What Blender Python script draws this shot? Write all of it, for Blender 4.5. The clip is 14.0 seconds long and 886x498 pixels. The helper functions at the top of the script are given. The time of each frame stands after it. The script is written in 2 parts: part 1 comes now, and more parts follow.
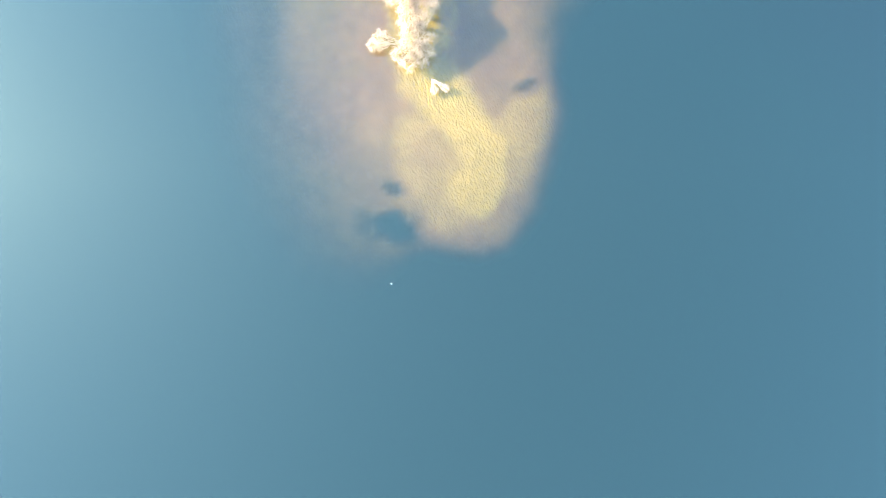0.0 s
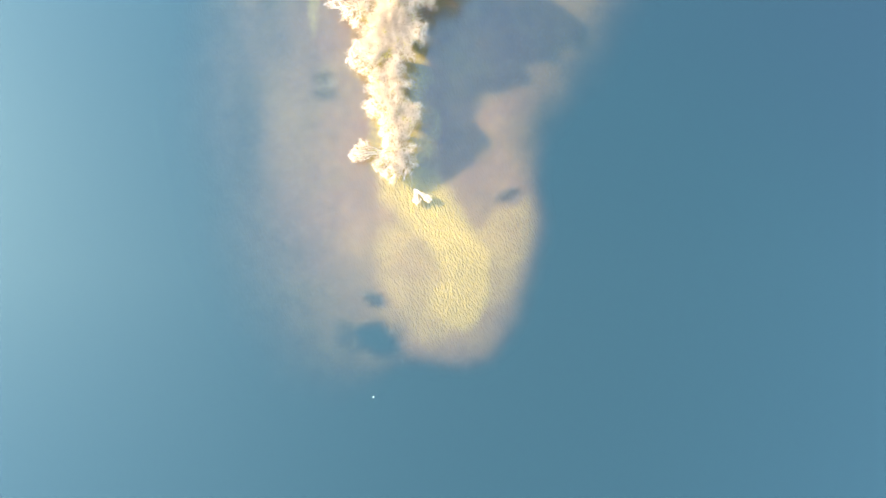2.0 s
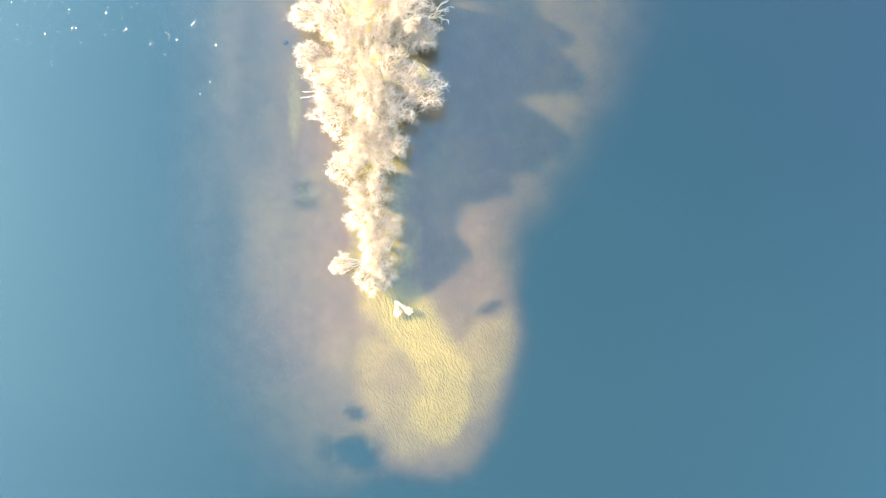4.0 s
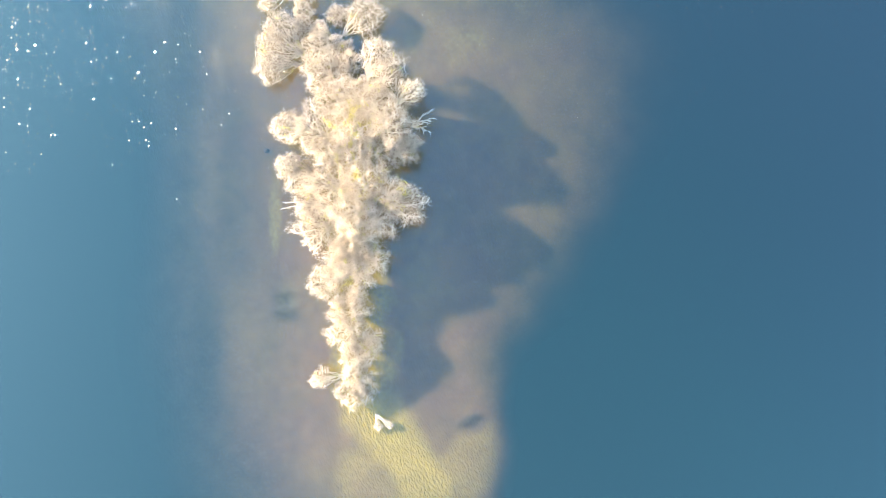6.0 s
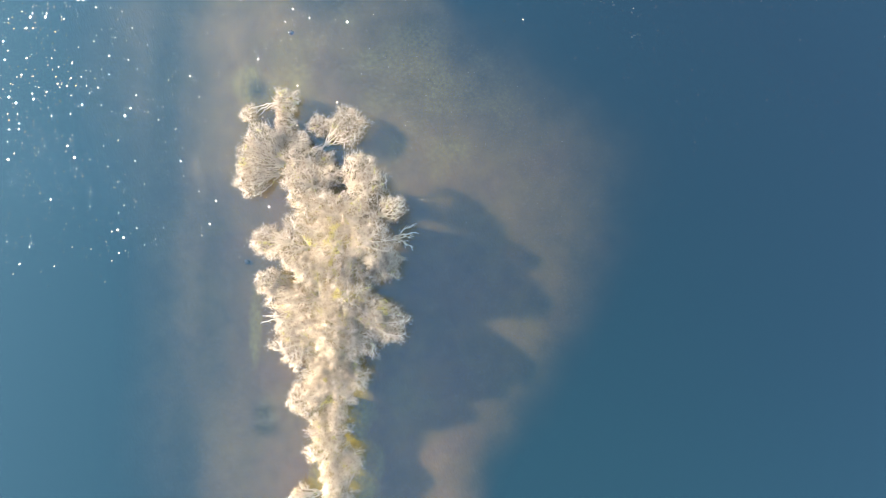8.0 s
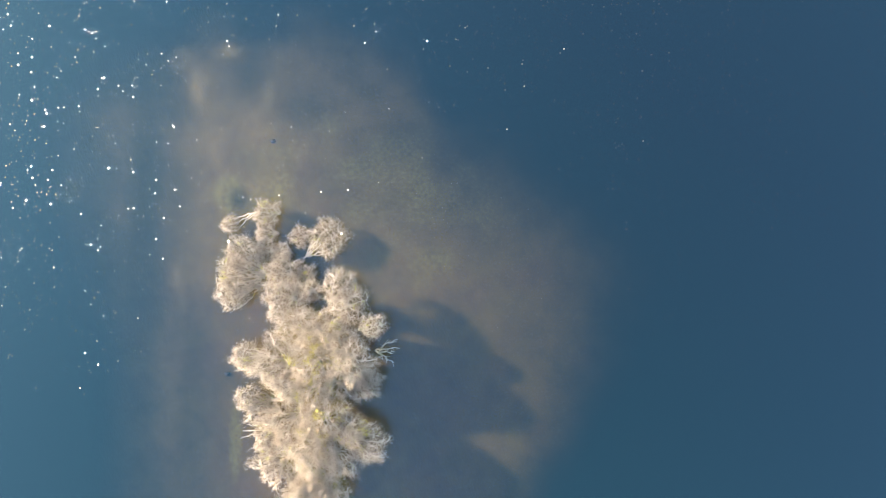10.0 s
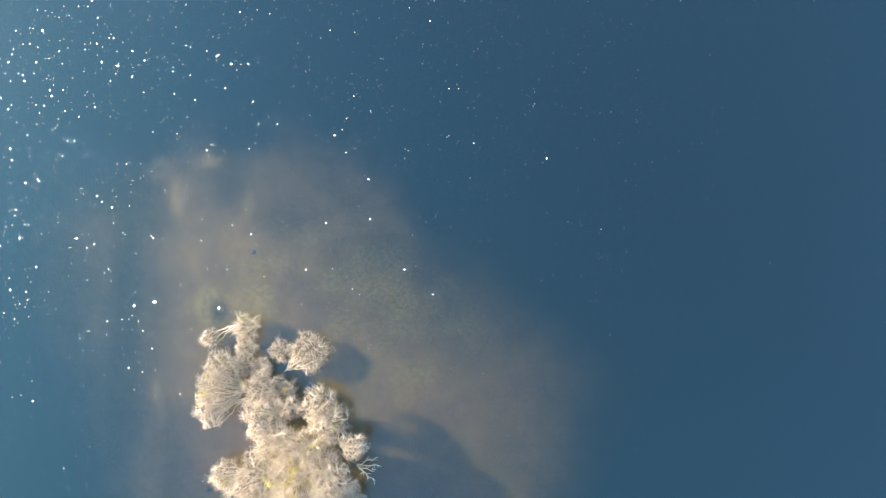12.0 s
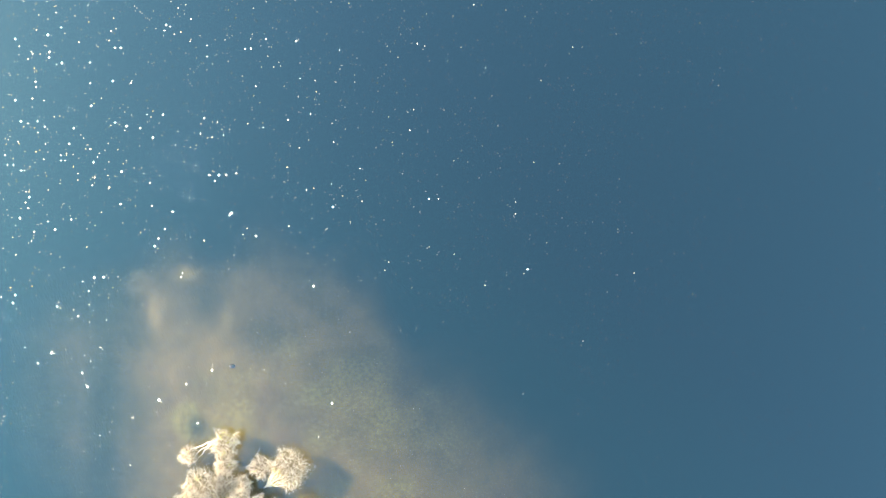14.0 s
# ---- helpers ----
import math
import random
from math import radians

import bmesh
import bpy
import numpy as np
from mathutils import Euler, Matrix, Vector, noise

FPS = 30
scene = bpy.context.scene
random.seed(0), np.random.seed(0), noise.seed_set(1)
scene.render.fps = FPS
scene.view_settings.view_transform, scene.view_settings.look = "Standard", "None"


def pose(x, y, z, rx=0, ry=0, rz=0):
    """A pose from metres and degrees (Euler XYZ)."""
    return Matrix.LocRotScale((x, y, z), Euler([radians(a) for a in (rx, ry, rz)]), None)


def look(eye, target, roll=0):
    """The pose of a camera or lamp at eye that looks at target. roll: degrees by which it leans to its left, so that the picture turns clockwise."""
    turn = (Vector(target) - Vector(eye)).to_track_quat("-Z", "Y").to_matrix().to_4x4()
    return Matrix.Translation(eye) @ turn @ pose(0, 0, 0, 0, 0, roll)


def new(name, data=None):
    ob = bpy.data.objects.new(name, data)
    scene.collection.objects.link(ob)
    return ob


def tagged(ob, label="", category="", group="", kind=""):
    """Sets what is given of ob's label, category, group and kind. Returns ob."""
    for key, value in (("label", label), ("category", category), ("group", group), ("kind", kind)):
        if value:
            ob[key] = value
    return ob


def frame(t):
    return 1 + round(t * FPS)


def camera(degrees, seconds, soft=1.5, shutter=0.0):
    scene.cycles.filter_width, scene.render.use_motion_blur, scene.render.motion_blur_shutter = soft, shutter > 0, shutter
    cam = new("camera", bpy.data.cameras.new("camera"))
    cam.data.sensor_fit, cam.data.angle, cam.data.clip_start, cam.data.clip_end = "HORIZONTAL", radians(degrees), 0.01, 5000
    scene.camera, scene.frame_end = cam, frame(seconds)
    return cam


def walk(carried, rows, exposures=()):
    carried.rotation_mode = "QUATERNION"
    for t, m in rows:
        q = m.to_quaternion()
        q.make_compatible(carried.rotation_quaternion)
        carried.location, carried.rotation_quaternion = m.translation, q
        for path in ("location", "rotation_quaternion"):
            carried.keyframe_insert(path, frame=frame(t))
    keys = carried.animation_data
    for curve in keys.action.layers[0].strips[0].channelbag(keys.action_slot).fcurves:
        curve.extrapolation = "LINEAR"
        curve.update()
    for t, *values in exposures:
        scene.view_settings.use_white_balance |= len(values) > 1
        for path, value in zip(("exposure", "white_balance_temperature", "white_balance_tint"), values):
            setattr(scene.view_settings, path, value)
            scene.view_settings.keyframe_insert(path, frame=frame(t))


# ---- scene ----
# A bare winter tree belt on a flooded gravel spit in a lake, filmed straight down from 120 m.
cam = camera(65.0, 14.0, soft=0.85)
walk(cam, [
    (0, pose(2.370, -1.318, 120.0, 2.98, 1.13, -0.41)),
    (1, pose(3.845, 8.359, 120.0, 2.97, 1.07, -0.44)),
    (2, pose(5.320, 18.036, 120.0, 2.96, 1.03, -0.48)),
    (3, pose(6.796, 27.713, 120.0, 2.97, 0.91, -0.40)),
    (5.5, pose(10.484, 51.905, 120.0, 2.95, 0.70, -0.18)),
    (6.5, pose(11.960, 61.582, 120.0, 3.00, 0.62, -0.05)),
    (7.5, pose(13.435, 71.259, 120.0, 3.04, 0.57, 0.07)),
    (8.2, pose(14.468, 78.033, 120.0, 3.08, 0.56, 0.11)),
    (10.3, pose(17.566, 98.355, 120.0, 3.12, 0.53, 0.29)),
    (11, pose(18.599, 105.129, 120.0, 3.14, 0.52, 0.29)),
    (12, pose(20.074, 114.806, 120.0, 3.14, 0.48, 0.15)),
    (13, pose(21.549, 124.483, 120.0, 3.16, 0.39, -0.02)),
    (14, pose(23.025, 134.160, 120.0, 3.16, 0.30, -0.22)),
], exposures=[(0, 4.02, 7100, 17), (3, 4.02, 7050, 17), (5.5, 3.65, 6500, 14), (6.5, 3.5, 6400, 14), (8.2, 3.14, 6320, 14),
               (11, 2.76, 6300, 17), (12, 2.95, 6350, 14), (14, 3.55, 6850, 7)])

# ---- light ----
SUN_ELEVATION = 16.5
SUN_TOWARDS = 160.0  # degrees from +x, anticlockwise: where the sun stands
world = bpy.data.worlds.new("sky")
scene.world = world
world.use_nodes = True
wn = world.node_tree.nodes
sky = wn.new("ShaderNodeTexSky")
sky.sky_type = "NISHITA"
sky.sun_disc = False
sky.dust_density = 1.2
sky.ozone_density = 0.7
sky.sun_elevation = radians(SUN_ELEVATION)
sky.sun_rotation = radians(90.0 - SUN_TOWARDS) % (2 * math.pi)
world.node_tree.links.new(sky.outputs[0], wn["Background"].inputs[0])
wn["Background"].inputs[1].default_value = 0.15

sun_data = bpy.data.lights.new("sun", "SUN")
sun_data.energy = 5.0
sun_data.angle = radians(0.8)
sun_data.color = (1.0, 0.85, 0.60)
sun = new("sun", sun_data)
sun_way = Vector((math.cos(radians(SUN_TOWARDS)) * math.cos(radians(SUN_ELEVATION)),
                  math.sin(radians(SUN_TOWARDS)) * math.cos(radians(SUN_ELEVATION)),
                  math.sin(radians(SUN_ELEVATION))))
sun.matrix_world = look(sun_way * 400, (0, 0, 0))


# ---- materials ----
def material(name):
    m = bpy.data.materials.new(name)
    m.use_nodes = True
    n, l = m.node_tree.nodes, m.node_tree.links
    return m, n, l, n["Principled BSDF"]


def noise_tex(n, l, vec, scale, detail=3.0, rough=0.5, distort=0.0):
    t = n.new("ShaderNodeTexNoise")
    t.inputs["Scale"].default_value = scale
    t.inputs["Detail"].default_value = detail
    t.inputs["Roughness"].default_value = rough
    t.inputs["Distortion"].default_value = distort
    l.new(vec, t.inputs["Vector"])
    return t.outputs["Fac"]


def mixed(n, l, fac, a, b):
    m = n.new("ShaderNodeMix")
    m.data_type = "RGBA"
    for sock, v in ((m.inputs[0], fac), (m.inputs[6], a), (m.inputs[7], b)):
        if isinstance(v, (int, float)):
            sock.default_value = v
        elif isinstance(v, tuple):
            sock.default_value = (*v, 1)
        else:
            l.new(v, sock)
    return m.outputs[2]


def arith(n, l, op, a, b=0.0, c=0.0):
    m = n.new("ShaderNodeMath")
    m.operation = op
    for sock, v in zip(m.inputs, (a, b, c)):
        if isinstance(v, (int, float)):
            sock.default_value = v
        else:
            l.new(v, sock)
    return m.outputs[0]


def bark_material(name, light, dark, moss, moss_share):
    m, n, l, p = material(name)
    pos = n.new("ShaderNodeNewGeometry").outputs["Position"]
    grain = noise_tex(n, l, pos, 9.0, 4.0, 0.6)
    col = mixed(n, l, ramp_fac(n, l, grain, 0.3, 0.7), dark, light)
    patch = noise_tex(n, l, pos, 0.45, 3.0, 0.6)
    col = mixed(n, l, ramp_fac(n, l, patch, 1 - moss_share, 1.06 - moss_share), col, moss)
    l.new(col, p.inputs["Base Color"])
    p.inputs["Roughness"].default_value = 0.85
    return m


def ramp_fac(n, l, value, low, high):
    r = n.new("ShaderNodeMapRange")
    r.clamp = True
    l.new(value, r.inputs[0])
    r.inputs[1].default_value, r.inputs[2].default_value = low, high
    return r.outputs[0]


def attribute(n, name):
    a = n.new("ShaderNodeAttribute")
    a.attribute_name = name
    return a.outputs["Fac"]


LIMB = bark_material("pale_bark", (0.50, 0.435, 0.35), (0.27, 0.23, 0.178), (0.26, 0.25, 0.05), 0.42)
TWIG = bark_material("twig_bark", (0.40, 0.335, 0.258), (0.22, 0.18, 0.134), (0.33, 0.29, 0.12), 0.32)
LIMB_MOSSY = bark_material("mossy_bark", (0.50, 0.435, 0.35), (0.27, 0.23, 0.178), (0.34, 0.31, 0.06), 0.48)
TWIG_MOSSY = bark_material("mossy_twigs", (0.40, 0.335, 0.258), (0.22, 0.18, 0.134), (0.38, 0.33, 0.11), 0.42)
SNAG = bark_material("bleached_wood", (0.40, 0.35, 0.27), (0.25, 0.215, 0.16), (0.28, 0.26, 0.10), 0.35)


def bed_material():
    m, n, l, p = material("lake_bed")
    pos = n.new("ShaderNodeNewGeometry").outputs["Position"]
    sand, weed = attribute(n, "sand"), attribute(n, "weed")
    broad = noise_tex(n, l, pos, 0.09, 5.0, 0.6)
    fine = noise_tex(n, l, pos, 1.6, 4.0, 0.65)
    speck = noise_tex(n, l, pos, 3.2, 2.0, 0.5)
    mottle = noise_tex(n, l, pos, 0.55, 6.0, 0.72)
    olive = noise_tex(n, l, pos, 0.05, 3.0, 0.6)
    brown = mixed(n, l, ramp_fac(n, l, broad, 0.3, 0.7), (0.080, 0.038, 0.006), (0.116, 0.056, 0.009))
    green = mixed(n, l, ramp_fac(n, l, broad, 0.3, 0.7), (0.086, 0.050, 0.003), (0.128, 0.076, 0.005))
    # browner gravel in the south, olive silt with green weed round the northern head
    place = n.new("ShaderNodeSeparateXYZ")
    l.new(pos, place.inputs[0])
    silty = arith(n, l, "MULTIPLY_ADD", ramp_fac(n, l, place.outputs[1], 78.0, 112.0), 0.22, olive)
    mud = mixed(n, l, ramp_fac(n, l, silty, 0.4, 0.62), brown, green)
    mud = mixed(n, l, arith(n, l, "MULTIPLY", ramp_fac(n, l, mottle, 0.45, 0.68), 0.36), mud, (0.036, 0.026, 0.013))
    mud = mixed(n, l, arith(n, l, "MULTIPLY", ramp_fac(n, l, fine, 0.52, 0.68), 0.38), mud, (0.125, 0.082, 0.028))
    mud = mixed(n, l, arith(n, l, "MULTIPLY", ramp_fac(n, l, speck, 0.58, 0.72), 0.35), mud, (0.155, 0.11, 0.055))
    grass = mixed(n, l, ramp_fac(n, l, fine, 0.3, 0.7), (0.095, 0.064, 0.006), (0.180, 0.128, 0.010))
    sandy = mixed(n, l, ramp_fac(n, l, fine, 0.3, 0.7), (0.135, 0.090, 0.004), (0.195, 0.134, 0.006))
    weed_on = ramp_fac(n, l, arith(n, l, "ADD", weed, arith(n, l, "MULTIPLY_ADD", fine, 0.5, -0.25)), 0.15, 0.85)
    col = mixed(n, l, weed_on, mud, grass)
    col = mixed(n, l, sand, col, sandy)
    l.new(col, p.inputs["Base Color"])
    p.inputs["Roughness"].default_value = 0.9
    # sand ripples, crests running down the spit
    turn = n.new("ShaderNodeMapping")
    turn.inputs["Rotation"].default_value = (0, 0, radians(-27))
    l.new(pos, turn.inputs["Vector"])
    squash = n.new("ShaderNodeMapping")
    squash.inputs["Scale"].default_value = (3.0, 1.25, 1)
    l.new(turn.outputs[0], squash.inputs["Vector"])
    ripple = noise_tex(n, l, squash.outputs[0], 1.0, 2.0, 0.45, 0.3)
    bump = n.new("ShaderNodeBump")
    bump.inputs["Distance"].default_value = 0.30
    l.new(arith(n, l, "MULTIPLY_ADD", sand, 0.80, 0.14), bump.inputs["Strength"])
    l.new(ripple, bump.inputs["Height"])
    l.new(bump.outputs[0], p.inputs["Normal"])
    return m


def water_material():
    m, n, l, p = material("lake_water")
    n.remove(p)
    out = n["Material Output"]
    pos = n.new("ShaderNodeNewGeometry").outputs["Position"]
    depth = attribute(n, "depth")
    # share of light scattered back by the water itself, growing with depth
    clear = arith(n, l, "POWER", 2.718, arith(n, l, "MULTIPLY", depth, -1.2))
    clear = arith(n, l, "MAXIMUM", arith(n, l, "MULTIPLY_ADD", clear, 1.05, -0.05), 0.0)
    murk = arith(n, l, "SUBTRACT", 1.0, clear)
    broad = noise_tex(n, l, pos, 0.012, 3.0, 0.5)
    body = n.new("ShaderNodeBsdfDiffuse")
    split = n.new("ShaderNodeSeparateXYZ")
    l.new(pos, split.inputs[0])
    drift = arith(n, l, "MULTIPLY_ADD", arith(n, l, "SUBTRACT", broad, 0.5), 50.0, split.outputs[0])
    # reflected sky's tones painted in: lighter, greener to the west, darker east and north-east
    tone = mixed(n, l, ramp_fac(n, l, drift, -60.0, 75.0), (0.0008, 0.0062, 0.0048), (0.0004, 0.0052, 0.0048))
    far = ramp_fac(n, l, arith(n, l, "ADD", drift, split.outputs[1]), 85.0, 185.0)
    l.new(mixed(n, l, arith(n, l, "MULTIPLY", far, 0.85), tone, (0.0002, 0.0008, 0.0014)), body.inputs["Color"])
    through_it = n.new("ShaderNodeBsdfTransparent")
    through_it.inputs["Color"].default_value = (0.96, 0.98, 0.97, 1)
    mix = n.new("ShaderNodeMixShader")
    l.new(murk, mix.inputs[0])
    l.new(through_it.outputs[0], mix.inputs[1])
    l.new(body.outputs[0], mix.inputs[2])
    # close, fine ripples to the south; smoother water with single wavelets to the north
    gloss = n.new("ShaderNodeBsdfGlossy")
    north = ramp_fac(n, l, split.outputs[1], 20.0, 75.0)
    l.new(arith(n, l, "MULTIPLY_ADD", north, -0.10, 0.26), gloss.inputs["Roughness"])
    facing = n.new("ShaderNodeLayerWeight").outputs["Facing"]
    fresnel = arith(n, l, "MULTIPLY_ADD", arith(n, l, "POWER", facing, 5.0), 0.95, WATER_GLOSS)
    # wavelets: small facets, each tilted its own way, that catch the sun one by one
    cell = n.new("ShaderNodeTexVoronoi")
    cell.inputs["Scale"].default_value = 3.0
    l.new(pos, cell.inputs["Vector"])
    rgb = n.new("ShaderNodeSeparateColor")
    l.new(cell.outputs["Color"], rgb.inputs[0])
    # sun glints put into the shape: tilts centred on the sun's bearing, steep ones few
    steep = arith(n, l, "LOGARITHM", arith(n, l, "MAXIMUM", rgb.outputs[0], 0.002), 2.718)
    tilt = arith(n, l, "SQRT", arith(n, l, "MULTIPLY_ADD", steep, -0.12, 0.07))
    turn = arith(n, l, "MULTIPLY_ADD", rgb.outputs[1], radians(110), radians(105))
    facet = n.new("ShaderNodeCombineXYZ")
    l.new(arith(n, l, "MULTIPLY", tilt, arith(n, l, "COSINE", turn)), facet.inputs[0])
    l.new(arith(n, l, "MULTIPLY", tilt, arith(n, l, "SINE", turn)), facet.inputs[1])
    facet.inputs[2].default_value = 1.0
    upright = n.new("ShaderNodeVectorMath")
    upright.operation = "NORMALIZE"
    l.new(facet.outputs[0], upright.inputs[0])
    glint = n.new("ShaderNodeBsdfGlossy")
    glint.distribution = "BECKMANN"
    glint.inputs["Roughness"].default_value = 0.23
    l.new(upright.outputs[0], glint.inputs["Normal"])
    # reflected sky coloured cyan here; plain water would not tint it
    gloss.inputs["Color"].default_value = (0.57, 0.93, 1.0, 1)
    size = arith(n, l, "MULTIPLY_ADD", rgb.outputs[2], 0.20, 0.20)
    spot = arith(n, l, "LESS_THAN", cell.outputs["Distance"], size)
    lone = arith(n, l, "FRACT", arith(n, l, "MULTIPLY", rgb.outputs[2], 17.0))
    spot = arith(n, l, "MULTIPLY", spot, arith(n, l, "LESS_THAN", lone, 0.11))
    # glint facets are kept to the north, with an uneven edge
    glint_noise = noise_tex(n, l, pos, 0.05, 4.0, 0.6)
    glint_north = arith(n, l, "MULTIPLY_ADD", arith(n, l, "SUBTRACT", glint_noise, 0.5), 60.0, split.outputs[1])
    spot = arith(n, l, "MULTIPLY", spot, ramp_fac(n, l, glint_north, 74.0, 112.0))
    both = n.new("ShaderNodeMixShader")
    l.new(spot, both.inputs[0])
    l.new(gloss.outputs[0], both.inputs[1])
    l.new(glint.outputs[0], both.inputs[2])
    top = n.new("ShaderNodeMixShader")
    l.new(fresnel, top.inputs[0])
    l.new(mix.outputs[0], top.inputs[1])
    l.new(both.outputs[0], top.inputs[2])
    l.new(top.outputs[0], out.inputs["Surface"])
    return m


WATER_GLOSS = 0.073  # share of sky light that the rippled surface throws back, seen from above
BED, WATER = bed_material(), water_material()


# ---- mesh helpers ----
def mesh_object(name, verts, faces, mat, parent=None, smooth=True):
    me = bpy.data.meshes.new(name)
    verts = np.asarray(verts, dtype=np.float32)
    faces = np.asarray(faces, dtype=np.int32)
    k = faces.shape[1]
    me.vertices.add(len(verts))
    me.vertices.foreach_set("co", verts.ravel())
    me.loops.add(faces.size)
    me.loops.foreach_set("vertex_index", faces.ravel())
    me.polygons.add(len(faces))
    me.polygons.foreach_set("loop_start", np.arange(0, faces.size, k, dtype=np.int32))
    me.update(calc_edges=True)
    me.polygons.foreach_set("use_smooth", np.full(len(faces), smooth))
    me.materials.append(mat)
    ob = new(name, me)
    if parent is not None:
        ob.parent = parent
    return ob


def part(name, bm, mat, parent, label=""):
    me = bpy.data.meshes.new(name)
    bm.to_mesh(me)
    bm.free()
    me.materials.append(mat)
    for f in me.polygons:
        f.use_smooth = True
    ob = new(name, me)
    ob.parent = parent
    return tagged(ob, label)


def smooth_step(v, a, b):
    u = np.clip((v - a) / (b - a), 0, 1)
    return u * u * (3 - 2 * u)


def soft_noise(x, y, size, seed):
    """Smooth value noise in -1..1."""
    r = np.random.RandomState(seed).uniform(-1, 1, (64, 64))
    u, v = x / size, y / size
    i, j = np.floor(u).astype(int), np.floor(v).astype(int)
    a, b = u - i, v - j
    a, b = a * a * (3 - 2 * a), b * b * (3 - 2 * b)
    g = lambda p, q: r[p % 64, q % 64]
    return (g(i, j) * (1 - a) + g(i + 1, j) * a) * (1 - b) + (g(i, j + 1) * (1 - a) + g(i + 1, j + 1) * a) * b


def inside_distance(x, y, outline):
    """Distance to an outline in plan, positive inside."""
    best = np.full(x.shape, 1e9)
    odd = np.zeros(x.shape, bool)
    for (ax, ay), (bx, by) in zip(outline, outline[1:] + outline[:1]):
        dx, dy = bx - ax, by - ay
        k = np.clip(((x - ax) * dx + (y - ay) * dy) / (dx * dx + dy * dy), 0, 1)
        best = np.minimum(best, np.hypot(x - ax - k * dx, y - ay - k * dy))
        if dy:
            odd ^= ((ay > y) != (by > y)) & (x < dx * (y - ay) / dy + ax)
    return np.where(odd, best, -best)


# ---- the flooded spit: its plan ----
SHELF = [(-5, 4.0), (-2.3, 4.2), (2.2, 3.4), (7.1, 3.0), (11.8, 4.6), (16.8, 11.3), (19.3, 19.5), (20.5, 25.2),
         (21.0, 29.8), (21.0, 36), (22.0, 42), (24.6, 47), (31.5, 58), (38, 69), (44, 80), (48, 92), (47, 103), (41, 111),
         (30, 119.5), (16.5, 130), (5, 139.5), (-4, 143), (-17, 145), (-33, 145), (-54, 141), (-59, 128), (-58, 112), (-53, 95),
         (-48, 80), (-47, 60), (-46, 44), (-42, 26), (-36, 11), (-27, 1), (-16, -1), (-9, 1.5)]
SANDBANK = [(-6.4, 38), (-2.1, 37), (2.9, 34.5), (5.4, 30.5), (8.4, 27.4), (10.8, 23.4), (11.5, 18.9), (10.7, 14.9),
            (6.7, 10.5), (2.7, 11.0), (1.3, 15.0), (3.3, 19.0), (2.3, 22.5), (-0.1, 25.5), (-3.6, 29.1), (-6.1, 33.6)]
RIPPLED = [(-8.7, 28.6), (-3.6, 30), (2.3, 24), (5, 18.5), (9, 12.0), (6.7, 10), (3.2, 7.6), (-2.7, 8.7), (-6.2, 13.1), (-9.2, 19.1)]
LOBE = [(8.4, 26.9), (13.4, 31.4), (18.0, 32.9), (19.4, 29.8), (19.0, 24.8), (16.6, 18.4), (11.2, 12.9), (9, 19.9)]
BELT = [(-3, 36), (-4, 45), (-4.5, 55), (-5, 65), (-5, 75), (-6, 85), (-9, 95), (-14, 105), (-17, 112)]


def belt_distance(x, y):
    best = np.full(x.shape, 1e9)
    for (ax, ay), (bx, by) in zip(BELT, BELT[1:]):
        dx, dy = bx - ax, by - ay
        k = np.clip(((x - ax) * dx + (y - ay) * dy) / (dx * dx + dy * dy), 0, 1)
        best = np.minimum(best, np.hypot(x - ax - k * dx, y - ay - k * dy))
    return best


def dip(x, y, cx, cy, rx, ry, turn=0.0):
    c, s = math.cos(radians(turn)), math.sin(radians(turn))
    u, v = (x - cx) * c + (y - cy) * s, -(x - cx) * s + (y - cy) * c
    return np.exp(-((u / rx) ** 2 + (v / ry) ** 2) ** 2)


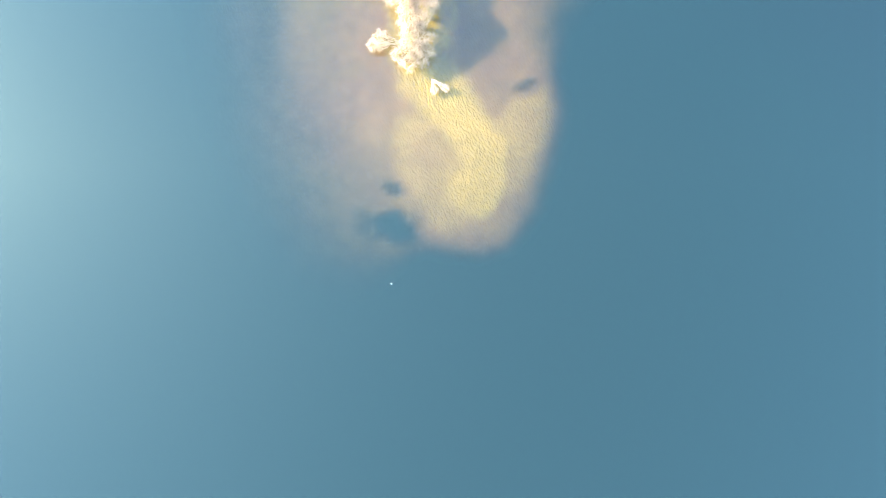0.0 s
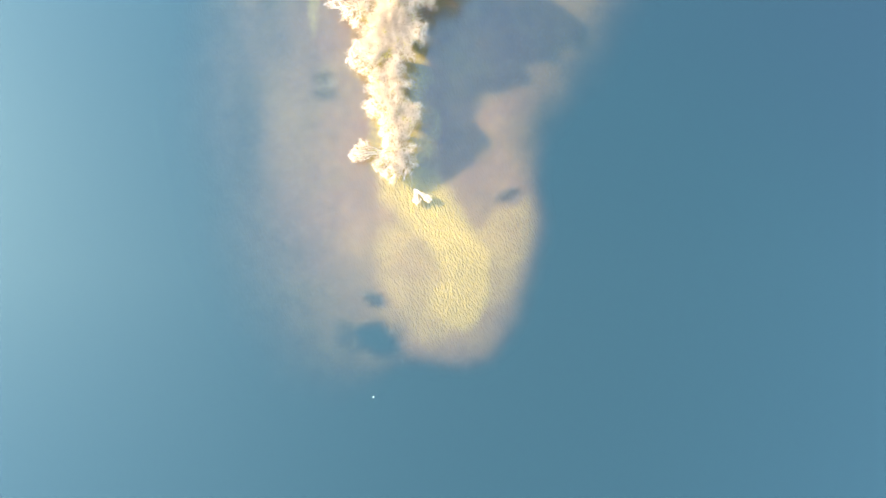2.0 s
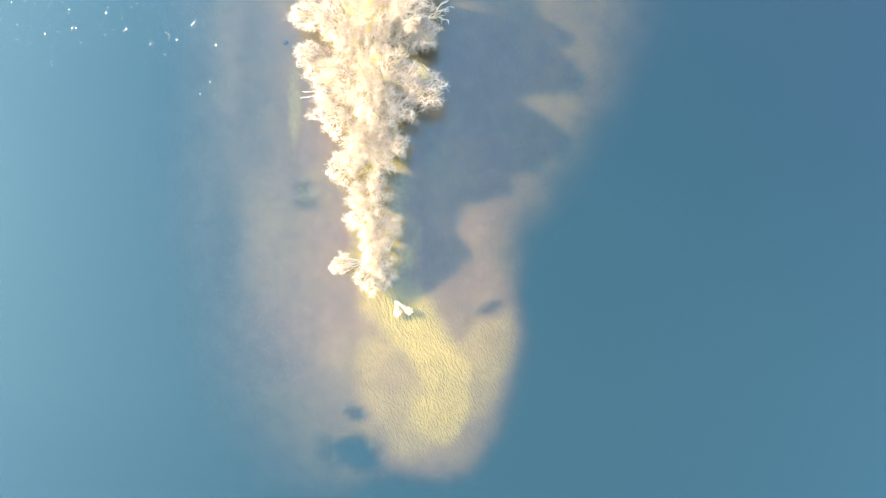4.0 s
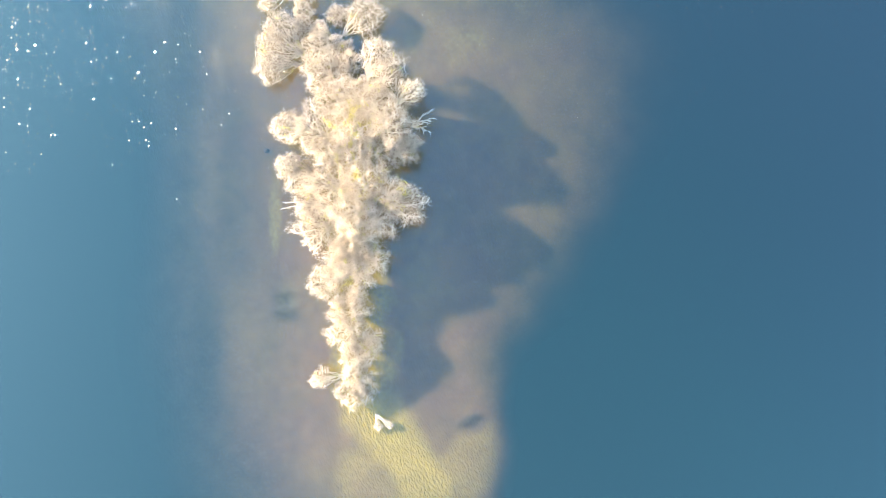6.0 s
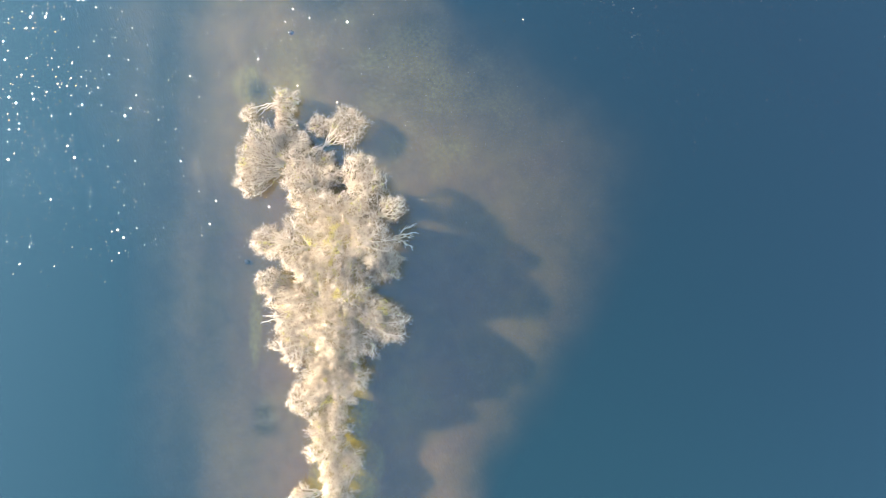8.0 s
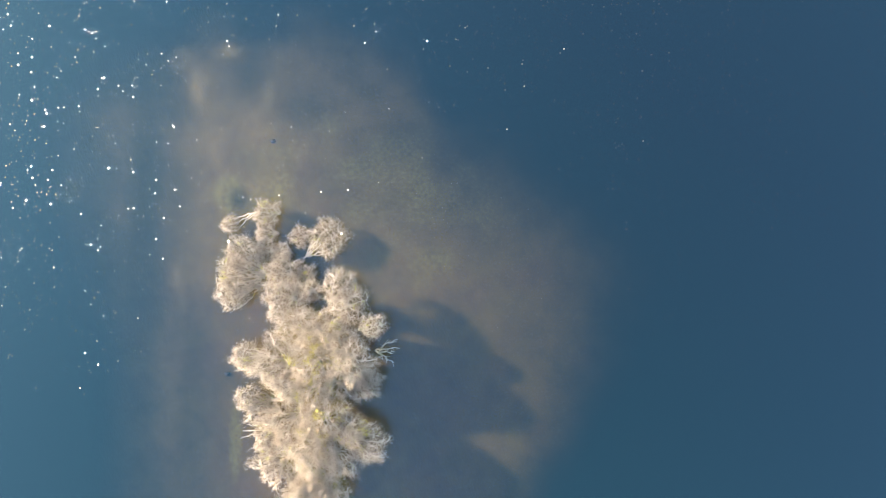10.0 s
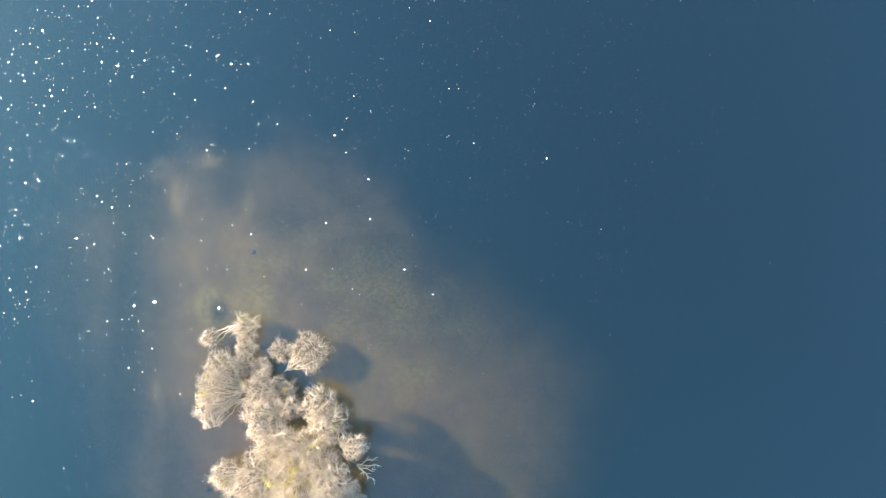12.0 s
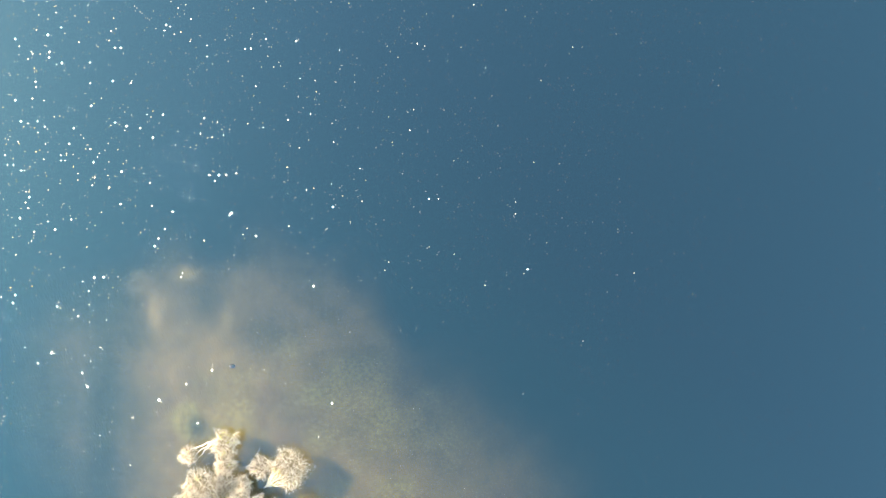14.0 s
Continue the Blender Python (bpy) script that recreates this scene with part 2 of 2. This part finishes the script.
def survey(x, y):
    """Depth of water, and the shares of pale sand and of weed, over the plan."""
    wob = soft_noise(x, y, 9, 1) * 1.5 + soft_noise(x, y, 3.5, 2) * 0.7
    sd = inside_distance(x, y, SHELF) + wob * (smooth_step(y, 10, 45) + 1.2 * smooth_step(y, 100, 130))
    west = smooth_step(-x, 2, 22)
    wide = 2.0 + 0.4 * smooth_step(x, 8, 18) + 9 * west + (5 * smooth_step(y, 36, 60) + 6 * smooth_step(y, 72, 95) - 4 * smooth_step(y, 105, 130)) * (1 - west)
    belt = belt_distance(x, y)
    depth = 0.33 + 0.2 * smooth_step(belt, 6, 36) + 2.6 / (1 + np.exp(np.clip(2.2 * sd / wide + 0.3, -30, 30)))
    # the western flank shelves away slowly
    flank = np.clip((-x - 12 + 3 * soft_noise(x, y, 12, 21)) / 34, 0, 1.3)
    depth += 0.75 * flank ** 1.3 * (1 - 0.5 * smooth_step(y, 98, 124))
    depth += 0.1 * smooth_step(-x, 5, 16) * (1 - smooth_step(y, 12, 30))
    core = smooth_step(inside_distance(x, y, SANDBANK) + soft_noise(x, y, 4, 3) * 0.8, -2.6, 1.2)
    rim = 0.6 * smooth_step(inside_distance(x, y, RIPPLED) + soft_noise(x, y, 4, 23), -2.0, 2.5) * (1 - 0.35 * np.exp(-((x + 2.2) ** 2 + (y - 21) ** 2) / 14))
    tongue = 0.52 * smooth_step(inside_distance(x, y, LOBE) + soft_noise(x, y, 3, 24), -1.4, 2.0)
    sand = np.maximum(core, np.maximum(rim, tongue))
    apron = smooth_step(inside_distance(x, y, SHELF), 0.5, 8) * smooth_step(-y, -36, -24) * smooth_step(x, -15, -4)
    depth -= 0.14 * sand
    near = smooth_step(-belt + soft_noise(x, y, 5, 4) * 2, -8, -2)
    depth -= 0.12 * near * (1 - sand) * (1 - 2.5 * smooth_step(y, 88, 98) * (1 - smooth_step(y, 104, 110)))
    weed = 0.85 * smooth_step(-belt + soft_noise(x, y, 3, 5) * 2, -7, -3) * (1 - smooth_step(y, 86, 96))
    weed += (0.34 + 0.5 * soft_noise(x, y, 4, 8)) * (0.9 * dip(x, y, -17, 113, 9, 8) + dip(x, y, 10, 112, 22, 14, -40))
    weed += 1.0 * dip(x, y, -21.3, 111.6, 2.2, 3.2) + 0.9 * dip(x, y, -19.4, 69, 1.2, 7) + 0.4 * dip(x, y, -17, 54, 2.5, 4)
    weed = np.clip(weed, 0, 1) * (1 - sand)
    sand = np.maximum(sand, 0.3 * apron)
    depth += 0.6 * dip(x, y, 14.9, 33.6, 2.3, 0.75, 24) + 0.8 * dip(x, y, -8.7, 15.6, 1.7, 1.1, -30)
    depth += 1.5 * dip(x, y, -9.4, 9.2, 5.2, 2.9, -12) * np.clip(0.6 + 0.9 * soft_noise(x, y, 2.0, 26), 0, 1.2) + 0.36 * dip(x, y, -17.6, 54.7, 1.9, 1.0, 12) + 0.36 * dip(x, y, -17.3, 51.7, 2.1, 1.2, -8)
    depth += 0.5 * dip(x, y, -19.5, 110.5, 1.4, 1.6)
    depth += 0.3 * soft_noise(x, y * 0.12, 4.5, 11) * smooth_step(-x, 16, 26) * smooth_step(y, 25, 60)
    depth += (0.14 + 0.12 * soft_noise(x, y, 6, 14)) * smooth_step(y, 102, 118)
    rag = 1 + 0.5 * soft_noise(x, y, 1.8, 9)
    mounds = (dip(x, y, -27.3, 130.5, 1.6, 4.5, 8) + dip(x, y, -30.7, 135.5, 2.4, 2.2) + dip(x, y, -22, 136.8, 2.4, 1.3)
              + 0.7 * dip(x, y, -29.8, 95.5, 1.0, 4, 12) + 0.8 * dip(x, y, -14.9, 128.6, 1.2, 3) + 0.5 * dip(x, y, -16, 123, 5, 3)) * rag
    depth *= 1 - 0.5 * np.clip(mounds, 0, 1)
    sand = np.maximum(sand, 0.10 * np.clip(mounds, 0, 1))
    return np.maximum(depth + 0.05 * soft_noise(x, y, 2.2, 6), 0.05), np.clip(sand, 0, 1), weed


def axis(a, b, step, far, grow=1.35):
    mid = list(np.arange(a, b + step / 2, step))
    low, high, s = [], [], step
    while (high[-1] if high else b) < far:
        s *= grow
        high.append((high[-1] if high else b) + s)
        low.append((low[-1] if low else a) - s)
    return np.array(low[::-1] + mid + high)


def sheet(name, step, height, mat, fields):
    xs, ys = axis(-70, 75, step, 2600), axis(-35, 165, step, 2600)
    x, y = (g.ravel() for g in np.meshgrid(xs, ys))
    depth, sand, weed = survey(x, y)
    z = -0.2 * depth - 0.3 * np.tanh(depth / 0.4) if height is None else np.full(x.shape, height)
    nx, ny = len(xs), len(ys)
    i = (np.arange(ny - 1)[:, None] * nx + np.arange(nx - 1)[None, :]).ravel()
    ob = mesh_object(name, np.stack([x, y, z], 1), np.stack([i, i + 1, i + 1 + nx, i + nx], 1), mat)
    for key, values in (("depth", depth), ("sand", sand), ("weed", weed)):
        if key in fields:
            ob.data.attributes.new(key, "FLOAT", "POINT").data.foreach_set("value", values.astype(np.float32))
    return ob


tagged(sheet("ground", 0.6, None, BED, ("sand", "weed")), "brown lake bed with a pale yellow sandbank under shallow water",
       "lake bed", kind="structure")
tagged(sheet("water", 1.0, 0.0, WATER, ("depth",)), "blue lake water with small wind ripples and sun glints",
       "water", kind="structure")


def bed_height(x, y):
    d = float(survey(np.array([x]), np.array([y]))[0][0])
    return -0.2 * d - 0.3 * math.tanh(d / 0.4)


# ---- trees ----
def tubes(p0, p1, r0, r1, sides):
    """Tapered open tubes from p0 to p1, all in one go."""
    p0, p1 = np.asarray(p0, float), np.asarray(p1, float)
    d = p1 - p0
    d /= np.linalg.norm(d, axis=1, keepdims=True) + 1e-9
    ref = np.where(np.abs(d[:, 2:3]) < 0.9, [[0, 0, 1.0]], [[1.0, 0, 0]])
    u = np.cross(d, ref)
    u /= np.linalg.norm(u, axis=1, keepdims=True)
    v = np.cross(d, u)
    a = np.arange(sides) * 2 * np.pi / sides
    ring = u[:, None, :] * np.cos(a)[None, :, None] + v[:, None, :] * np.sin(a)[None, :, None]
    r0 = np.broadcast_to(r0, (len(p0),))[:, None, None]
    r1 = np.broadcast_to(r1, (len(p0),))[:, None, None]
    verts = np.concatenate([p0[:, None] + ring * r0, p1[:, None] + ring * r1], 1).reshape(-1, 3)
    k = np.arange(sides)
    quad = np.stack([k, (k + 1) % sides, (k + 1) % sides + sides, k + sides], 1)
    faces = (np.arange(len(p0))[:, None, None] * 2 * sides + quad[None]).reshape(-1, 4)
    return verts, faces


def chain(points, radii, sides):
    """One tube through points."""
    points = np.asarray(points, float)
    d = np.gradient(points, axis=0)
    d /= np.linalg.norm(d, axis=1, keepdims=True) + 1e-9
    u = np.cross(d, [0.13, 0.21, 1.0])
    u /= np.linalg.norm(u, axis=1, keepdims=True) + 1e-9
    v = np.cross(d, u)
    a = np.arange(sides) * 2 * np.pi / sides
    ring = u[:, None, :] * np.cos(a)[None, :, None] + v[:, None, :] * np.sin(a)[None, :, None]
    verts = (points[:, None] + ring * np.asarray(radii)[:, None, None]).reshape(-1, 3)
    k = np.arange(sides)
    quad = np.stack([k, (k + 1) % sides, (k + 1) % sides + sides, k + sides], 1)
    faces = (np.arange(len(points) - 1)[:, None, None] * sides + quad[None]).reshape(-1, 4)
    return verts, faces


def joined(pieces):
    verts, faces, base = [], [], 0
    for v, f in pieces:
        verts.append(v)
        faces.append(f + base)
        base += len(v)
    return np.concatenate(verts), np.concatenate(faces)


def unit(v):
    return v / (np.linalg.norm(v, axis=-1, keepdims=True) + 1e-9)


def bezier(a, b, c, n, rng, shake):
    t = np.linspace(0, 1, n)[:, None]
    p = (1 - t) ** 2 * a + 2 * t * (1 - t) * b + t * t * c
    p[1:-1] += rng.normal(0, shake, (n - 2, 3))
    return p


def shell_points(rng, count, heart, radius, rise, inner, lumps):
    """Points in the outer part of a domed, lobed crown."""
    a = rng.uniform(0, 2 * np.pi, count)
    u = rng.uniform(0, 1, count) ** 0.55
    dome = np.sqrt(np.maximum(0, 1 - u * u))
    lobes = 1 + lumps[4] * (0.17 * np.sin(a * lumps[0] + lumps[1]) + 0.12 * np.sin(a * lumps[2] + lumps[3]))
    k = rng.uniform(inner, 1.0, count) * (1 + 0.08 * rng.normal(0, 1, count))
    low = rng.uniform(-0.35, 1.0, count)
    z = rise * np.where(u > 0.8, low * 0.6, dome) * k
    return heart + np.stack([np.cos(a) * u * radius * lobes * np.abs(k) ** 0.6, np.sin(a) * u * radius * lobes * np.abs(k) ** 0.6, z], 1)


def nearest(points, nodes, bias):
    """For each point the node from which a branch would grow to it."""
    d = np.linalg.norm(points[:, None] - nodes[None], axis=2) + bias[None]
    return d.argmin(1)


def tree(rng, name, base, crown, radius, height, label, limbs=8, twigs=1.0, flat=0.36, bark=LIMB, twig_mat=TWIG, ragged=1.0):
    """A bare tree: a forked trunk at base, limbs that reach out into a crown round (x, y), and a brush of twigs.
    Base and crown are places in plan; coordinates of the parts are from the base."""
    ground_z = bed_height(*base) - 0.05
    root = tagged(new(name), label, "tree", "trees of the belt")
    root.location = (base[0], base[1], ground_z)
    off = np.array([crown[0] - base[0], crown[1] - base[1], 0.0])
    fork = off * 0.12 + [0, 0, max(0.35, height * 0.16)]
    heart = off + [0, 0, height * (1 - flat)]
    rise = height * flat
    lumps = [rng.randint(3, 6), rng.uniform(0, 6), rng.randint(6, 10), rng.uniform(0, 6), ragged]
    thick = 0.08 + 0.017 * height
    pts = bezier(np.zeros(3), fork * [0.3, 0.3, 0.6], fork, 5, rng, 0.02)
    mesh_object("trunk", *chain(pts, np.linspace(thick * 1.35, thick, 5), 8), bark, root)
    spin = rng.uniform(0, 6.28)
    limb_pts, limb_r, limb_of, pieces = [], [], [], []
    for k in range(limbs):
        a = spin + k * 2.399
        ring = math.sqrt((k + 0.5) / limbs) * 0.86
        end = heart + np.array([math.cos(a) * ring * radius, math.sin(a) * ring * radius,
                                rise * 0.8 * math.sqrt(max(0.0, 1 - ring * ring)) - 0.1])
        bend = fork + (end - fork) * [0.4, 0.4, 0.65] + rng.normal(0, 0.13 * radius, 3)
        p = bezier(fork * 0.96, bend, end, 10, rng, 0.05 + 0.02 * radius)
        r = thick * rng.uniform(0.6, 0.95) * np.linspace(1, 0.2, 10)
        pieces.append([chain(p, r, 6)])
        limb_pts.append(p[2:]), limb_r.append(r[2:]), limb_of.append(np.full(8, k))
    nodes, node_r, node_of = np.concatenate(limb_pts), np.concatenate(limb_r), np.concatenate(limb_of)
    tips = shell_points(rng, int(limbs * 15), heart, radius * 0.92, rise * 0.9, 0.5, lumps)
    pick = nearest(tips, nodes, 0.12 * np.linalg.norm(nodes - fork, axis=1))
    fine, fine_of = [nodes], [node_of]
    for tip, i in zip(tips, pick):
        way = tip - nodes[i]
        ln = np.linalg.norm(way)
        sub = bezier(nodes[i], nodes[i] + way * 0.5 + rng.normal(0, 0.08 * ln + 0.02, 3), tip, 6, rng, 0.03 * ln)
        pieces[node_of[i]].append(chain(sub, np.linspace(max(node_r[i] * 0.65, 0.052), 0.02, 6), 4))
        fine.append(sub[1:])
        fine_of.append(np.full(5, node_of[i]))
    boughs = [mesh_object("limb", *joined(pieces[k]), bark, root) for k in range(limbs)]
    fine, fine_of = np.concatenate(fine), np.concatenate(fine_of)
    # a brush of twigs that fan outwards from the heart of the crown
    ends = shell_points(rng, int((130 * radius ** 2 + 280) * twigs), heart, radius, rise, 0.55, lumps)
    i = nearest(ends, fine, 0.15 * np.linalg.norm(fine - fork, axis=1))
    ln = np.minimum(np.linalg.norm(ends - fine[i], axis=1), rng.uniform(0.3, 0.75, len(ends)))
    way = unit(0.5 * unit(ends - fine[i]) + 0.75 * unit(ends - heart + [0, 0, 0.7 * rise]) + rng.normal(0, 0.16, ends.shape))
    roots = ends - way * ln[:, None]
    sprays = [(roots, ends, 0.012, 0.007)]
    for _ in range(3):
        q = roots + (ends - roots) * rng.uniform(0.0, 0.85, (len(ends), 1))
        q = q + rng.normal(0, 0.10, ends.shape)
        w = unit(way + rng.normal(0, 0.5, ends.shape))
        sprays.append((q, q + w * (0.15 + 0.5 * ln * rng.uniform(0.3, 0.9, len(ln)))[:, None], 0.010, 0.006))
    for k, bough in enumerate(boughs):
        mine = fine_of[i] == k
        if mine.any():
            tagged(mesh_object("twig_spray", *joined([tubes(a[mine], b[mine], c, d, 3) for a, b, c, d in sprays]), twig_mat, bough), kind="stuff")
    return root


PALE = "bare winter tree with pale twigs standing in shallow water"
TALL = "tall bare tree with a broad crown of cream twigs"
LOW = "low bare willow bush with pale twigs at the water's edge"
MOSS = "bare tree with cream twigs and yellow-green mossy boughs"
LEAN = "bare tree leaning low over the water, limbs fanned out"
# crown x, crown y, radius, height, then the foot for those that lean
TREES = [
    (-20.7, 106.0, 1.6, 2.0, -16.2, 108.4), (-14.3, 108.0, 2.3, 2.6), (-14.5, 104.6, 1.9, 2.6), (-3.6, 103.8, 3.3, 2.8, -8.2, 100.2),
    (-8.7, 104.0, 1.9, 1.8), (-18.0, 100.8, 3.2, 4.2, -14.0, 97.0), (-19.6, 94.3, 2.9, 4.0, -14.8, 95.6), (-11.2, 97.6, 3.3, 4.4),
    (-10.5, 93.3, 3.6, 5.8), (-1.1, 95.5, 3.1, 6.6, -3.4, 92.6), (0.6, 92.2, 3.4, 7.2), (4.7, 89.0, 2.2, 8.0, 1.6, 88.0),
    (-16.8, 83.7, 2.6, 5.6, -13.0, 83.5), (-11.4, 82.7, 4.2, 7.0), (-4.7, 83.0, 4.6, 8.4), (1.0, 83.6, 3.9, 9.4),
    (3.2, 79.2, 2.6, 6.6), (-5.6, 78.3, 3.5, 7.6), (-4.9, 88.1, 4.1, 7.6), (-16.1, 76.8, 2.4, 5.6, -12.4, 76.0),
    (-13.8, 74.7, 2.8, 5.4), (-9.1, 73.6, 4.2, 7.0), (-3.1, 73.6, 4.1, 8.4), (-4.6, 69.2, 4.4, 8.4), (-11.1, 66.8, 3.9, 6.2),
    (-4.7, 64.5, 3.9, 6.7), (3.9, 70.0, 3.4, 7.6, 0.4, 69.8), (1.5, 71.8, 3.0, 8.2), (-1.1, 67.6, 3.5, 7.6), (-6.4, 62.0, 3.4, 6.4),
    (-4.8, 61.0, 3.9, 6.2), (-1.3, 60.9, 2.4, 6.2), (-10.3, 57.2, 2.7, 4.6, -7.2, 58.0), (-8.2, 58.7, 2.8, 5.2), (-4.7, 57.8, 3.0, 4.8),
    (-4.8, 54.8, 1.9, 4.6), (-5.8, 52.1, 3.2, 4.2), (-6.1, 49.3, 3.4, 4.8), (-2.2, 47.5, 2.1, 4.2), (-3.4, 46.5, 2.5, 4.1),
    (-4.9, 44.5, 2.8, 4.1), (-4.5, 41.7, 2.8, 3.1), (-10.4, 41.3, 1.7, 2.6, -6.8, 41.4), (-11.7, 40.6, 1.2, 2.2, -8.4, 41.2),
    (-5.9, 38.6, 2.5, 2.4), (-3.5, 39.0, 2.1, 2.0),
    (-8.4, 88.4, 3.4, 6.6), (-1.4, 87.2, 3.4, 8.6), (-12.6, 70.6, 2.6, 6.2), (-7.6, 53.9, 1.6, 4.2), (-9.0, 79.0, 3.0, 7.4),
    (-18.6, 97.4, 3.7, 4.4, -14.3, 97.2), (-14.2, 101.6, 2.1, 3.0), (-11.4, 101.2, 1.6, 2.8), (-6.6, 94.6, 2.2, 5.6), (4.2, 80.6, 2.0, 6.8),
    (-7.0, 97.6, 1.6, 3.6), (-0.8, 79.4, 3.0, 7.0),
]
MOSSY = {14, 17, 22, 27, 34}
for k, (cx, cy, cr, ch, *foot) in enumerate(TREES):
    bx, by = foot or (cx + 0.2 * (-5.0 - cx), cy)
    lean = math.hypot(cx - bx, cy - by) > 3.2
    label = MOSS if k in MOSSY else LEAN if lean else TALL if ch > 7 else LOW if ch < 3 else PALE
    tree(np.random.RandomState(100 + k), "tree", (bx, by), (cx, cy), cr * 1.2, ch, label,
         limbs=6 if cr < 2.2 else 9 if cr < 3.5 else 13, twigs=0.85 if lean else 1.0, flat=0.30 if ch > 6.5 else 0.37,
         bark=LIMB_MOSSY if k in MOSSY else LIMB, twig_mat=TWIG_MOSSY if k in MOSSY else TWIG, ragged=0.5 if lean else 1.0)

for k, (cx, cy) in enumerate([(-1.25, 32.7), (0.7, 33.0)]):
    bough = tree(np.random.RandomState(300 + k), "fallen_bough", (-1.7, 34.7), (cx, cy), 0.8, 0.8,
         "fallen bough with pale twigs lying on the shallow sandbank", limbs=6, twigs=0.5, flat=0.5)
    tagged(bough, category="fallen branch", group="fallen boughs on the sandbank")


# ---- dead wood, stones and a float ----
def dead_wood(rng, name, label, start, ends, thick):
    """A bleached limb that forks from start to each of ends, with short stubs."""
    root = tagged(new(name), label, "dead tree")
    root.location = start
    start = np.array(start)
    for e in ends:
        end = np.array(e) - start
        p = bezier(np.zeros(3), end * [0.5, 0.5, 0.8] + rng.normal(0, 0.15, 3), end, 8, rng, 0.13)
        pieces = [chain(p, thick * np.linspace(1, 0.3, 8), 6)]
        for i in (2, 3, 3, 4, 5, 5, 6, 6, 7, 7):
            way = unit(unit(end) * 0.8 + rng.normal(0, 0.8, 3))
            q = p[i] + way * rng.uniform(0.3, 0.9)
            pieces.append(chain(bezier(p[i], (p[i] + q) / 2 + rng.normal(0, 0.08, 3), q, 4, rng, 0.02), thick * np.linspace(0.45, 0.15, 4), 5))
        mesh_object("limb", *joined(pieces), SNAG, root)
    return root


dead_wood(np.random.RandomState(7), "snag", "dead bleached snag with broken limbs over the water", (4.4, 84.4, -0.4),
          [(7.5, 84.6, 2.9), (7.8, 86.4, 3.0), (7.7, 82.7, 2.75), (8.3, 85.2, 2.6), (6.6, 83.4, 2.6)], 0.16)
dead_wood(np.random.RandomState(8), "dead_bough", "bare dead bough reaching out from the belt", (-12.6, 70.8, -0.2),
          [(-17.7, 69.9, 1.3), (-17.4, 71.0, 1.5)], 0.14)


def stone_material():
    m, n, l, p = material("wet_stone")
    pos = n.new("ShaderNodeNewGeometry").outputs["Position"]
    l.new(mixed(n, l, noise_tex(n, l, pos, 4.0), (0.024, 0.018, 0.011), (0.062, 0.048, 0.034)), p.inputs["Base Color"])
    p.inputs["Roughness"].default_value = 0.85
    return m


STONE = stone_material()


def boulder(seed, x, y, size, top, label):
    bm = bmesh.new()
    bmesh.ops.create_icosphere(bm, subdivisions=3, radius=1)
    for v in bm.verts:
        k = 1 + 0.22 * noise.noise(v.co * 1.4 + Vector((seed * 7.0, 0, 0)))
        v.co = Vector((v.co.x * k * size, v.co.y * k * size * 0.8, v.co.z * k * size * 0.5))
    me = bpy.data.meshes.new("boulder")
    bm.to_mesh(me)
    bm.free()
    me.materials.append(STONE)
    ob = tagged(new("boulder", me), label, "boulder")
    ob.location = (x, y, top - size * 0.5)
    return ob


boulder(1, -21.0, 80.3, 0.5, -0.02, "dark sunken boulder just under the shallow water")
boulder(2, -13.9, 120.8, 0.5, -0.04, "dark sunken boulder in the weedy shallows")

bm = bmesh.new()
bmesh.ops.create_uvsphere(bm, u_segments=20, v_segments=12, radius=0.13)
for v in bm.verts:
    v.co.x *= 1.5
fl, fn, fk, fp = material("white_float")
fk.new(mixed(fn, fk, noise_tex(fn, fk, fn.new("ShaderNodeNewGeometry").outputs["Position"], 8.0), (0.7, 0.7, 0.68), (0.85, 0.85, 0.84)), fp.inputs["Base Color"])
float_root = tagged(new("float"), "small white float lying on the open water", "float")
float_root.scale = (0.6, 0.6, 0.6)
float_root.location = (-8.9, -1.0, 0.05)
float_root.rotation_euler = (0, 0, radians(40))
part("body", bm, fl, float_root)
bm = bmesh.new()
bmesh.ops.create_cone(bm, cap_ends=True, segments=12, radius1=0.05, radius2=0.035, depth=0.2)
for v in bm.verts:
    v.co = Vector((v.co.z + 0.24, v.co.x, v.co.y))
part("eyelet", bm, STONE, float_root, "dark rope eyelet")
